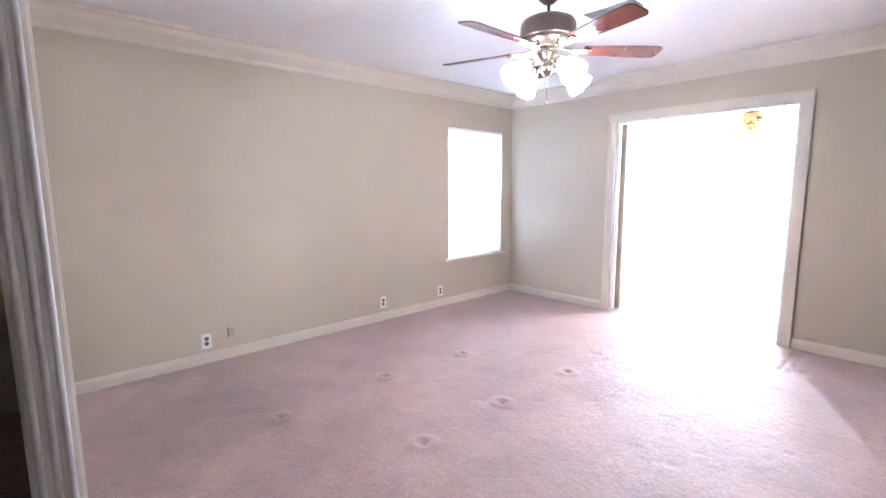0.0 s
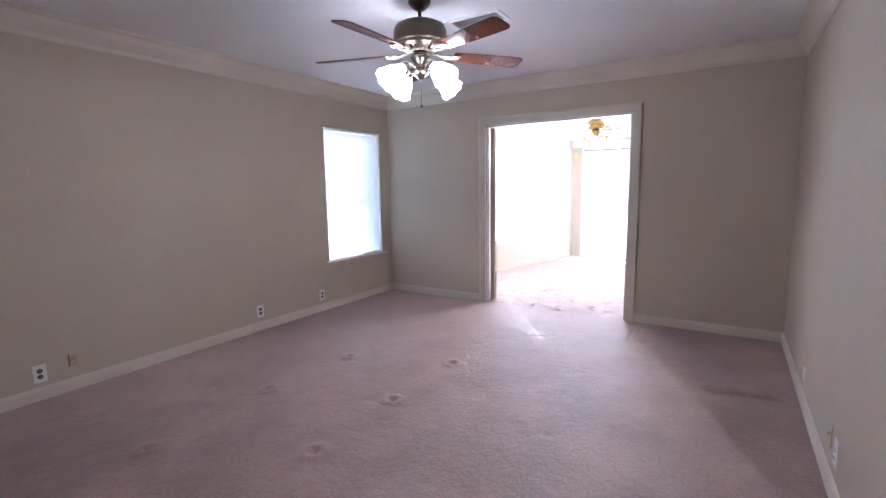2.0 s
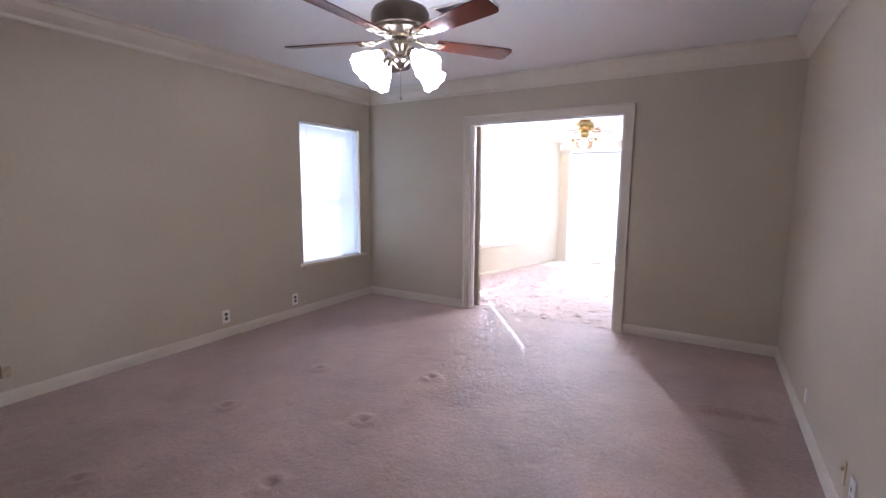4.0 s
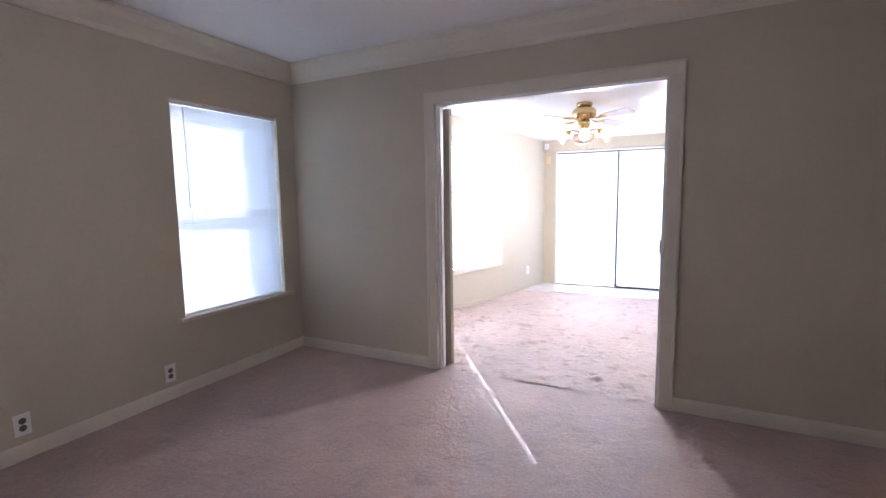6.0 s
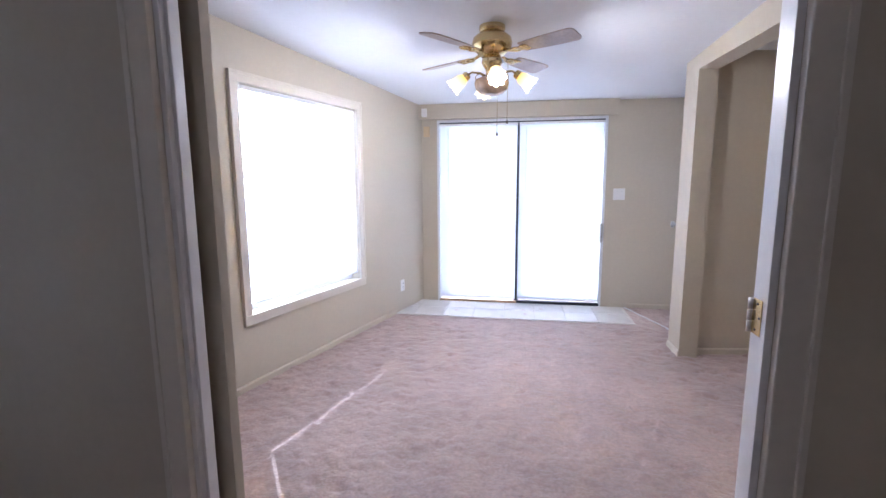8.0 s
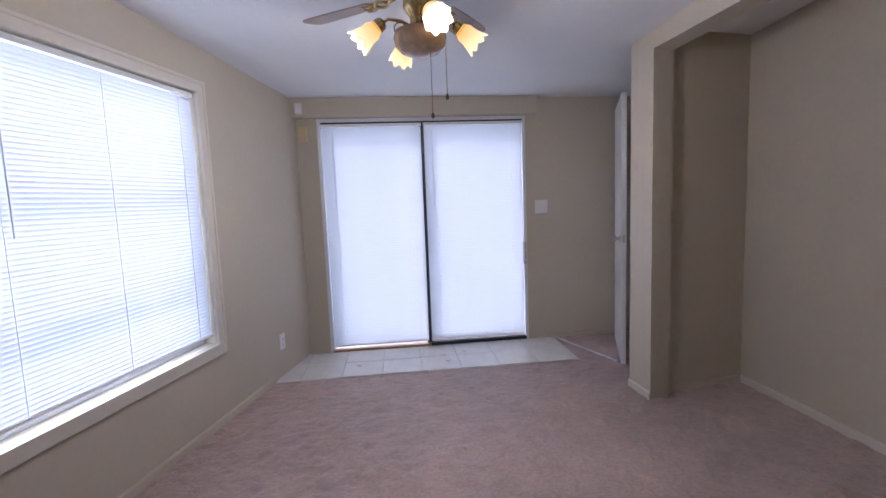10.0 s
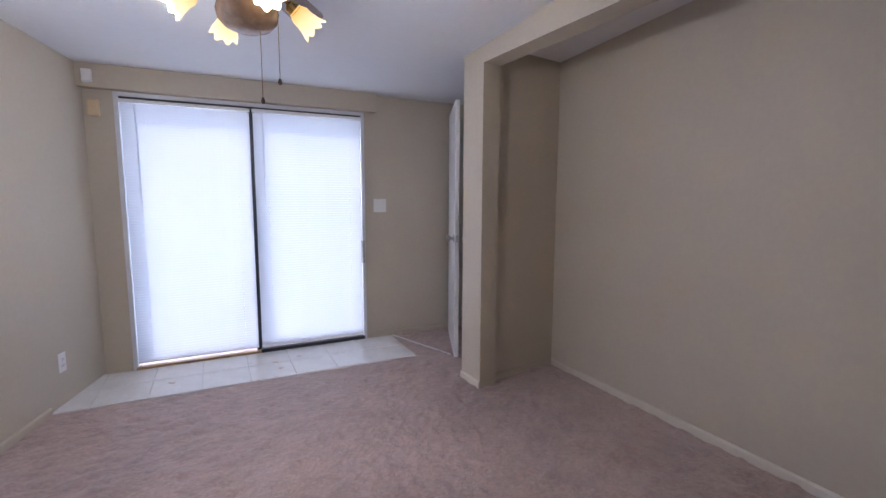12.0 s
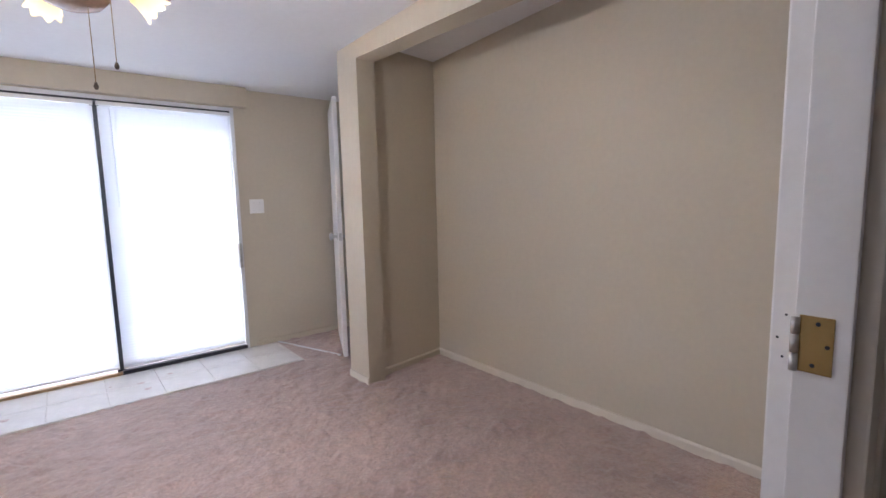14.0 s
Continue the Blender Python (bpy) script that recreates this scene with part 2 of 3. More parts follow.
# ---- plan ----
A_TOP, CROWN = 2.475, 2.322
AL0, AL1 = (0.12, -4.85), (0.06, 0.1)            # big room, window wall
AF0, AF1 = (-0.35, 0.0), (4.85, 0.0)              # wall with the wide opening
AR0, AR1 = (4.295, 0.12), (4.35, -4.85)          # big room, plain wall
AB0, AB1 = (4.6, -4.628), (0.1, -4.628)           # big room, entrance wall
OPEN0, OPEN1, OPEN_TOP, THICK = 1.475, 3.025, 2.018, 0.063
BL0, BL1 = (0.365, 0.0), (1.32, 3.91)           # sun room, window wall
BF0, BF1 = (1.20, 3.815), (4.9, 3.88)            # sun room, patio door wall
BR0, BR1 = (4.335, 2.75), (4.395, 0.05)            # sun room, alcove wall
FS = (BF1[1] - BF0[1]) / (BF1[0] - BF0[0])


def far_y(x):
    return BF0[1] + FS * (x - BF0[0])


def ceil_b(x, y):
    return 2.140 + 0.053 * (3.8 - y)


def ceil_alcove(x, y):
    return 2.235 + 0.058 * (2.64 - y)


wall("wall_1", AL0, AL1, 2.8, 0.16, [(3.737, 0.53, 4.662, 2.018)], WALL, "beige painted wall with a sash window")
wall("wall_2", AF0, AF1, 2.8, THICK, [(OPEN0 - AF0[0], -0.05, OPEN1 - AF0[0], OPEN_TOP)], WALL, "beige painted wall with a wide cased opening")
wall("wall_3", AR0, AR1, 2.8, 0.16, [], WALL, "plain beige painted wall")
wall("wall_4", AB0, AB1, 2.8, 0.07, [(0.45, -0.05, 2.225, 2.05)], WALL, "beige painted wall with the entrance opening")
BLM = along(BL0, BL1)
wall("wall_5", BL0, BL1, 2.8, 0.16, [(1.485, 0.497, 2.70, 1.935)], WALL, "beige painted wall with a large casement window")
BFM = along(BF0, BF1)
wall("wall_6", BF0, BF1, 2.8, 0.16, [(0.265, -0.05, 2.025, 1.985)], WALL, "beige painted wall with a sliding patio door")
wall("wall_7", BR0, BR1, 2.8, 0.16, [], WALL, "plain beige alcove wall")
wall("wall_8", (3.66, 2.545), (4.5, 2.68), 2.8, 0.1, [], WALL, "beige alcove end wall")
# Unseen walls, added to close the nook and the hall.
wall("wall_9", (4.6, 4.1), (4.6, 2.7), 2.8, 0.1, [], WALL, "plain beige wall added to close the nook")
wall("wall_10", (0.2, -7.2), (0.2, -4.7), 2.8, 0.1, [], WALL, "plain beige wall added to close the unseen hall")
wall("wall_11", (4.5, -4.7), (4.5, -7.2), 2.8, 0.1, [], WALL, "plain beige wall added to close the unseen hall")
wall("wall_12", (4.6, -7.1), (0.1, -7.1), 2.8, 0.1, [], WALL, "plain beige wall added to close the unseen hall")

solid("ceiling_1", box(-0.4, -7.3, A_TOP, 4.9, 0.05, A_TOP + 0.2), CEIL, "smooth white painted ceiling", "ceiling", kind="structure")
solid("ceiling_2", prism([(0.0, 0.05), (3.84, 0.05), (3.66, 2.66), (4.9, 2.80), (4.9, 4.3), (0.9, 4.3)], ceil_b, 2.75), CEIL, "white painted sloping sun room ceiling", "ceiling", kind="structure")
solid("ceiling_3", prism([(3.66, 0.05), (4.9, 0.05), (4.9, 2.79), (3.66, 2.60)], ceil_alcove, 2.745), CEIL, "white painted alcove ceiling", "ceiling", kind="structure")

# post and beam between the sun room and its alcove
solid("wall_13", prism([(3.607, 2.488), (3.745, 2.512), (3.738, 2.735), (3.595, 2.722)], -0.02, 2.5), WALL, "beige painted post at the alcove", "post", kind="structure")
solid("wall_14", prism([(3.607, 2.4885), (3.745, 2.5125), (3.865, 0.05), (3.725, 0.05)], lambda x, y: 2.106 - 0.006 * (2.49 - y), 2.6), WALL, "beige painted beam over the alcove", "beam", kind="structure")

# ground outside, one sheet
solid("ground", box(-400, -400, -0.4, 400, 400, -0.18), SOIL, "dry lawn round the house", "ground", kind="structure")


# ---- carpets ----
def carpet(name, x0, x1, y0, y1, lift, dents, label, step=0.017, tufty=0.35, mat=CARPET):
    """A pile carpet with an uneven top and pressed marks."""
    nx, ny = int((x1 - x0) / step), int((y1 - y0) / step)
    bm = bmesh.new()
    grid = []
    for i in range(nx + 1):
        row = []
        for j in range(ny + 1):
            x, y = x0 + (x1 - x0) * i / nx, y0 + (y1 - y0) * j / ny
            z = lift + 0.004 * noise.noise((x * 2.3, y * 2.3, 1)) + tufty * (0.003 * noise.noise((x * 11, y * 11, 4)) + 0.005 * noise.noise((x * 19, y * 19, 8)))
            tuft = noise.noise((x * 9.0, y * 9.0, 2.5)) + 0.6 * noise.noise((x * 21.0, y * 21.0, 6.5))
            z -= tufty * (0.036 * max(0.0, tuft - 0.42) - 0.018 * max(0.0, noise.noise((x * 15.0, y * 15.0, 12.5)) - 0.25))
            for dx, dy, r, deep in dents:
                d2 = ((x - dx) ** 2 + (y - dy) ** 2) / (r * r)
                if d2 < 4:
                    z += 2.6 * deep * (1.3 * math.exp(-d2 * 0.7) - 1.0 * math.exp(-2.2 * d2) * 2.0)
            row.append(bm.verts.new((x, y, max(z, lift - 0.012))))
        grid.append(row)
    for i in range(nx):
        for j in range(ny):
            bm.faces.new((grid[i][j], grid[i + 1][j], grid[i + 1][j + 1], grid[i][j + 1]))
    return solid(name, bm, mat, label, "carpet", kind="structure", smooth=True)


solid("floor", box(-0.3, -7.2, -0.25, 5.0, 4.3, -0.02), GROUT, "concrete floor slab under the carpets", "floor", kind="structure")
DENTS = [(1.335, -2.125, 0.04, 0.011), (2.132, -1.83, 0.045, 0.012), (2.114, -2.544, 0.045, 0.012), (1.282, -2.856, 0.04, 0.011), (2.135, -3.211, 0.05, 0.013), (1.35, -3.65, 0.04, 0.009)]
DENTS += [(3.80 + 0.03 * k, -1.335 + 0.0055 * k, 0.024, 0.010) for k in range(13)]                     # a pulled ruck
DENTS += [(3.183 + 0.001 * k, -0.19 - 0.031 * k, 0.028, -0.006) for k in range(14)] + [(3.20 + 0.03 * k, -0.595 + 0.009 * k, 0.028, -0.006) for k in range(4)]
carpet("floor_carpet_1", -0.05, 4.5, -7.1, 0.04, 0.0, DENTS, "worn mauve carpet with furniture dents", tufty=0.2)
carpet("floor_carpet_2", 0.1, 4.65, 0.03, 4.2, 0.0045, [(3.90, 1.48, 0.06, 0.015), (3.82, 1.49, 0.035, 0.01), (3.3, 0.6, 0.05, 0.008), (3.95, 0.95, 0.045, 0.009)], "mauve pile carpet of the sun room", 0.017, 1.3, PILE)

# ---- mouldings ----
BASE = [(0, 0), (0.014, 0), (0.014, 0.055), (0.011, 0.07), (0.006, 0.082), (0, 0.085)]
CROWN_P = [(0, CROWN), (0.012, CROWN), (0.018, CROWN + 0.012), (0.022, CROWN + 0.03), (0.045, CROWN + 0.055), (0.07, CROWN + 0.085), (0.085, CROWN + 0.125), (0.098, CROWN + 0.135), (0.10, A_TOP), (0, A_TOP)]
LOW = [(0, 0), (0.011, 0), (0.011, 0.042), (0.006, 0.05), (0, 0.052)]
for k, (p, q) in enumerate([((0.118, -4.628), (0.061, 0)), ((0.061, 0), (OPEN0 - 0.08, 0)), ((OPEN1 + 0.08, 0), (4.296, 0)), ((4.296, 0), (4.348, -4.628)), ((2.30, -4.628), (0.12, -4.628))]):
    strip("baseboard_%d" % (k + 1), p, q, BASE, TRIM, "cream painted wooden baseboard", "baseboard")
for k, (p, q) in enumerate([((0.118, -4.628), (0.061, 0)), ((0.061, 0), (4.296, 0)), ((4.296, 0), (4.348, -4.628)), ((4.4, -4.628), (0.1, -4.628))]):
    strip("crown_moulding_%d" % (k + 1), p, q, CROWN_P, TRIM, "cream painted stepped crown moulding", "crown moulding")
for k, (p, q) in enumerate([((0.41, 0.18), (1.15, 3.21)), ((3.3, far_y(3.3)), (4.6, far_y(4.6))), (BR0, BR1), ((3.75, 2.5595), (4.34, 2.6543)), ((3.5948, 2.722), (3.607, 2.487))]):
    strip("baseboard_%d" % (k + 6), p, q, LOW, WALL if k in (0, 1, 3) else TRIM, "low painted baseboard", "baseboard")


def casing(name, p, q, top, width, proud, m, label, bottom=0.0, sill=False, side=-1, mat=TRIM):
    """Flat casing with a raised outer band round an opening from u=p to u=q in the wall's frame m."""
    ob = thing(name, label, "casing", m, kind="structure")
    y0, y1 = (-proud, 0.0) if side < 0 else (0.0, proud)
    d = 0.006 * side
    for nm, a in (("left_casing", (p - width, q, "l")), ("right_casing", (q, p, "r"))):
        u0 = p - width if a[2] == "l" else q
        bm = box(u0, y0, bottom, u0 + width, y1, top, 0.004)
        o = u0 - 0.002 if a[2] == "l" else u0 + width - 0.016
        box(o, min(y0 + d, y1), bottom + 0.001, o + 0.018, max(y1 + d, y0) if side > 0 else y1, top + width + 0.002, 0.004, bm)
        part(nm, bm, mat, ob)
    bm = box(p - width, y0, top, q + width, y1, top + width, 0.004)
    box(p - width, min(y0 + d, y1), top + width - 0.016, q + width, y1 if side < 0 else y1 + d, top + width + 0.002, 0.004, bm)
    part("head_casing", bm, mat, ob)
    return ob


AFM = along(AF0, AF1)
o0, o1 = OPEN0 - AF0[0], OPEN1 - AF0[0]
casing("door_casing_1", o0, o1, OPEN_TOP, 0.08, 0.026, AFM, "cream painted casing of the wide opening")
casing("door_casing_2", o0 - 0.008, o1 + 0.008, OPEN_TOP + 0.008, 0.06, 0.040, AFM @ pose(0, THICK, 0), "painted casing on the sun room side", side=1, mat=WHITE_PAINT)
jamb = thing("door_jamb", "white painted jamb with door stops and an empty brass hinge", "door jamb", AFM, kind="structure")
part("left_jamb", box(o0, -0.002, 0, o0 + 0.018, THICK + 0.002, OPEN_TOP - 0.018, 0.002), WHITE_PAINT, jamb)
rj = part("right_jamb", box(o1 - 0.018, -0.002, 0, o1, THICK + 0.002, OPEN_TOP - 0.018, 0.002), WHITE_PAINT, jamb)
part("head_jamb", box(o0, -0.002, OPEN_TOP - 0.018, o1, THICK + 0.002, OPEN_TOP, 0.002), WHITE_PAINT, jamb)
part("stop", box(o0 + 0.0175, 0.016, 0, o0 + 0.030, THICK - 0.004, OPEN_TOP - 0.02, 0.004), WHITE_PAINT, jamb)
hz = 0.972
hinge = part("hinge_leaf", box(o1 - 0.0205, 0.017, hz, o1 - 0.0175, 0.0585, hz + 0.086, 0.001), BRASS, jamb, "tarnished brass hinge leaf")
bm = bmesh.new()
for k in range(3):
    lathe([(0.0, 0), (0.0058, 0.0005), (0.0058, 0.0262), (0.0, 0.0267)], 14, bm, pose(o1 - 0.0235, 0.0625, hz + 0.0282 * k))
part("knuckle", bm, STEEL, hinge, "paint-chipped steel hinge knuckle", True)
bm = bmesh.new()
for dy, dz in ((0.040, 0.012), (0.024, 0.043), (0.036, 0.075)):
    lathe([(0.0, 0.0), (0.0032, 0.0), (0.0026, 0.0012), (0.0, 0.0014)], 10, bm, pose(o1 - 0.0207, dy, hz + dz) @ pose(0, 0, 0, 0, -90, 0))
part("screws", bm, DARK, hinge, "dark empty screw holes")
bm = bmesh.new()
for dy, dz in ((0.084, 0.008), (0.092, 0.038), (0.082, 0.076)):
    lathe([(0.0, 0.0), (0.0022, 0.0), (0.0018, 0.0008), (0.0, 0.001)], 8, bm, pose(o1 + 0.0078, dy, hz + dz) @ pose(0, 0, 0, 0, -90, 0))
part("screw_holes", bm, DARK, jamb, "small dark screw holes")

# entrance opening casing
ABM = along(AB0, AB1)
casing("door_casing_3", 0.45, 2.225, 2.05, 0.068, 0.018, ABM, "cream painted casing of the entrance opening")
ej = thing("door_jamb", "white painted jamb of the entrance opening", "door jamb", ABM, kind="structure")
part("left_jamb", box(0.45, -0.002, 0, 0.468, 0.072, 2.032, 0.002), WHITE_PAINT, ej)
part("right_jamb", box(2.207, -0.002, 0, 2.225, 0.072, 2.032, 0.002), WHITE_PAINT, ej)
part("head_jamb", box(0.45, -0.002, 2.032, 2.225, 0.072, 2.05, 0.002), WHITE_PAINT, ej)
for y in (0.004, 0.034, 0.066):
    part("bead", tube([(2.206, y, 0.0), (2.206, y, 2.03)], 0.0085, 12), WHITE_PAINT, ej, "rounded bead on the jamb", True)
casing("door_casing_4", 0.45, 2.225, 2.05, 0.068, 0.016, ABM @ pose(0, 0.07, 0), "painted casing on the hall side", side=1, mat=WHITE_PAINT)


# ---- blinds and windows ----
def blind(name, m, u0, u1, z0, z1, y, label, tilt=-79, pitch=0.0198, wand=True, group="mini blinds", wand_u=0.1):
    """A closed mini blind in the frame m; each slat is a shallow curved strip."""
    ob = thing(name, label, "blind", m, group)
    part("head_rail", box(u0, y - 0.014, z1 - 0.026, u1, y + 0.014, z1, 0.002), WHITE, ob)
    part("bottom_rail", box(u0 + 0.003, y - 0.011, z0, u1 - 0.003, y + 0.011, z0 + 0.013, 0.003), WHITE, ob)
    me = None
    n = int((z1 - 0.03 - z0 - 0.012) / pitch)
    for k in range(n):
        if me is None:
            bm = bmesh.new()
            rows = []
            for w in (-1, -0.4, 0.4, 1):
                a = radians(tilt)
                s, h = 0.0125 * w, 0.0016 * (1 - w * w)
                rows.append([bm.verts.new((u, s * math.cos(a) - h * math.sin(a), s * math.sin(a) + h * math.cos(a))) for u in (u0 + 0.004, u1 - 0.004)])
            for a, b in zip(rows, rows[1:]):
                bm.faces.new((a[0], a[1], b[1], b[0]))
            me = mesh_of(bm, "slat", SLAT, True)
        s = new("slat", me)
        s.parent = ob
        s.matrix_local = pose(0, y, z0 + 0.022 + k * pitch)
    for f in (0.12, 0.88) if u1 - u0 < 1.0 else (0.1, 0.5, 0.9):
        u = u0 + f * (u1 - u0)
        part("ladder_cord", tube([(u, y - 0.0145, z0 + 0.005), (u, y - 0.0145, z1 - 0.01)], 0.0011, 5), SLAT, ob)
    if wand:
        u = u0 + wand_u
        part("tilt_wand", tube([(u, y - 0.02, z1 - 0.02), (u + 0.002, y - 0.024, z1 - 0.35), (u + 0.004, y - 0.022, z1 - 0.72)], 0.003, 6), SLAT, ob, "clear plastic tilt wand")
    return ob


def window(name, m, u0, u1, z0, z1, rails, label, depth=0.11):
    ob = thing(name, label, "window", m, kind="structure")
    w = 0.035
    part("frame", box(u0, depth - 0.03, z0, u0 + w, depth + 0.03, z1, 0.003), ALU, ob)
    part("frame", box(u1 - w, depth - 0.03, z0, u1, depth + 0.03, z1, 0.003), ALU, ob)
    part("frame", box(u0 + w, depth - 0.03, z0, u1 - w, depth + 0.03, z0 + w, 0.003), ALU, ob)
    part("frame", box(u0 + w, depth - 0.03, z1 - w, u1 - w, depth + 0.03, z1, 0.003), ALU, ob)
    edges = [z0 + w, *rails, z1 - w]
    for z in rails:
        part("meeting_rail", box(u0 + w, depth - 0.025, z - 0.022, u1 - w, depth + 0.025, z + 0.022, 0.003), ALU, ob)
    for a, b in zip(edges, edges[1:]):
        p = part("pane", box(u0 + w, depth - 0.002, a, u1 - w, depth + 0.002, b), GLASS, ob)
        p.visible_shadow = False
    return ob


ALM = along(AL0, AL1)
AU0, AU1 = 3.737, 4.662
window("window_1", ALM, AU0, AU1, 0.53, 2.018, [1.235], "white aluminium sash window behind a blind")
blind("mini_blind", ALM, AU0 + 0.008, AU1 - 0.008, 0.537, 2.012, 0.03, "closed white mini blind glowing with daylight", wand_u=0.09)
sill = thing("window_sill", "cream painted wooden window stool with apron", "window sill", ALM, kind="structure")
part("stool", box(AU0 - 0.045, -0.035, 0.507, AU1 + 0.07, 0.075, 0.5335, 0.005), TRIM, sill)
window_light("window_light_1", ALM @ Vector(((AU0 + AU1) / 2, 0.38, 1.28)), ALM.to_3x3() @ Vector((0, -1, 0)), 1.7, 2.0, 1.7)

BU0, BU1 = 1.485, 2.70
window("window_2", BLM, BU0, BU1, 0.497, 1.935, [0.873, 1.38], "white aluminium awning window behind a blind")
blind("mini_blind", BLM, BU0 + 0.044, BU1 - 0.008, 0.548, 1.928, 0.02, "closed white mini blind over a wide window", wand_u=0.14)
casing("window_casing", BU0, BU1, 1.935, 0.064, 0.02, BLM, "cream painted flat window casing", bottom=0.497)
window_light("window_light_2", BLM @ Vector(((BU0 + BU1) / 2, 0.38, 1.23)), BLM.to_3x3() @ Vector((0, -1, 0)), 1.9, 2.0, 16)
part("bottom_casing", box(BU0 - 0.064, -0.022, 0.430, BU1 + 0.064, 0.0, 0.4965, 0.004), TRIM, thing("window_sill", "cream painted flat board under the window", "window sill", BLM, kind="structure"))

# patio door
SU0, SU1 = 0.265, 2.025
pd = thing("patio_door", "white aluminium sliding patio door with two panels", "patio door", BFM, kind="structure")
part("frame", box(SU0, -0.012, 0.0, SU0 + 0.03, 0.12, 1.985, 0.003), ALU, pd)
part("frame", box(SU1 - 0.03, -0.012, 0.0, SU1, 0.12, 1.985, 0.003), ALU, pd)
part("frame", box(SU0, -0.012, 1.957, SU1, 0.12, 1.985, 0.003), ALU, pd)
mid = 1.138
for nm, a, b, y in (("fixed_panel", SU0 + 0.03, mid + 0.02, 0.085), ("sliding_panel", mid - 0.02, SU1 - 0.03, 0.045)):
    z0, z1 = 0.045, 1.955
    bm = box(a, y - 0.017, z0, a + 0.034, y + 0.017, z1, 0.003)
    box(b - 0.034, y - 0.017, z0, b, y + 0.017, z1, 0.003, bm)
    box(a + 0.034, y - 0.017, z0, b - 0.034, y + 0.017, z0 + 0.06, 0.003, bm)
    box(a + 0.034, y - 0.017, z1 - 0.05, b - 0.034, y + 0.017, z1, 0.003, bm)
    fp = part(nm, bm, ALU, pd)
    g = part("pane", box(a + 0.034, y - 0.003, z0 + 0.06, b - 0.034, y + 0.003, z1 - 0.05), GLASS, fp)
    g.visible_shadow = False
# Black strip stands for the shadow in the gap under the head rail.
part("shadow_gap", box(SU0 + 0.03, -0.010, 1.944, SU1 - 0.03, 0.020, 1.956, 0.001), BLACK, pd, "black strip for the shadow gap under the head rail")
# Widened unseen behind the blinds to block a sun leak between them.
part("centre_gasket", box(mid - 0.03, 0.020, 0.03, mid + 0.02, 0.027, 1.943, 0.001), BLACK, pd, "black gasket between the panels")
part("sill_track", box(mid, -0.02, 0.0, SU1 - 0.02, 0.03, 0.04, 0.004), BLACK, pd, "black aluminium sill track")
part("threshold", box(SU0 + 0.02, -0.02, 0.0, mid - 0.002, 0.03, 0.03, 0.004), WOOD, pd, "tan wooden threshold strip")
h = part("handle", box(SU1 - 0.045, -0.055, 0.70, SU1 - 0.018, -0.012, 0.90, 0.008), STEEL, pd, "grey lever pull handle")
blind("mini_blind", BFM, SU0 + 0.03, mid - 0.013, 0.055, 1.943, 0.006, "closed white mini blind on the patio door", wand_u=0.09)
blind("mini_blind", BFM, mid + 0.003, SU1 - 0.032, 0.055, 1.943, -0.006, "closed white mini blind on the sliding panel", wand_u=0.07)
window_light("window_light_3", BFM @ Vector(((SU0 + SU1) / 2, 0.60, 1.0)), BFM.to_3x3() @ Vector((0, -1, 0)), 2.9, 2.4, 14.5)
# boxed header over the patio door
solid("wall_15", box(0.02, -0.07, 1.990, 2.115, 0.001, 2.32), WALL, "beige boxed header over the patio door", "header", BFM, "structure")

# ---- floor tiles at the patio door ----
tiles = thing("tile_floor", "cream ceramic tiles in front of the patio door", "tile floor", BFM, kind="structure")
part("grout_bed", box(-0.2, -0.605, -0.01, 2.25, -0.004, 0.008), GROUT, tiles)
tile_meshes = {}
for r, (v0, v1) in enumerate(((-0.605, -0.305), (-0.301, -0.021))):
    for k in range(-1, 8):
        a, c = max(-0.18 + 0.3 * k, -0.2) + 0.002, min(0.12 + 0.3 * k, 2.25) - 0.002
        if k < 0:
            a, c = -0.2, -0.182
        key = (round(c - a, 3), r)
        if key not in tile_meshes:
            tile_meshes[key] = mesh_of(box(0, 0, 0, c - a, v1 - v0 - 0.002, 0.010, 0.0015), "tile", TILE)
        t = new("tile", tile_meshes[key])
        t.parent = tiles
        t.matrix_local = pose(a, v0 + 0.001, 0.0035 + 0.0006 * ((k * 7 + r * 3) % 4) / 4, 0.05 * ((k * 5 + r) % 3 - 1), 0.06 * ((k * 3 + r) % 3 - 1), 0)
bar = solid("carpet_bar", box(0, -0.009, 0.0, 0.74, 0.009, 0.012, 0.003), ALU, "thin metal carpet bar across the nook doorway", "carpet bar", along((3.465, 3.85), (3.735, 3.12)), "structure")


# ---- ceiling fans ----
def oriented(p, d, spin=0):
    """A frame at p whose z looks along d."""
    return Matrix.Translation(p) @ Vector(d).to_track_quat("Z", "Y").to_matrix().to_4x4() @ pose(0, 0, 0, 0, 0, spin)


def blade_mesh(r0, r1, w0, w1, tip):
    """One fan blade along x, with rounded ends and a thickness."""
    bm = bmesh.new()
    outline = []
    n = 10
    for k in range(n + 1):
        f = k / n
        outline.append((r0 + (r1 - tip - r0) * f, w0 + (w1 - w0) * math.sin(f * math.pi / 2)))
    for k in range(1, 7):
        a = k / 6 * math.pi / 2
        outline.append((r1 - tip + tip * math.sin(a), (w1 - tip) + tip * math.cos(a)))
    full = outline + [(x, -y) for x, y in reversed(outline)]
    lo = [bm.verts.new((x, y, -0.003)) for x, y in full]
    hi = [bm.verts.new((x, y, 0.003)) for x, y in full]
    bm.faces.new(lo[::-1])
    bm.faces.new(hi)
    for i in range(len(full)):
        j = (i + 1) % len(full)
        bm.faces.new((lo[i], lo[j], hi[j], hi[i]))
    return bm


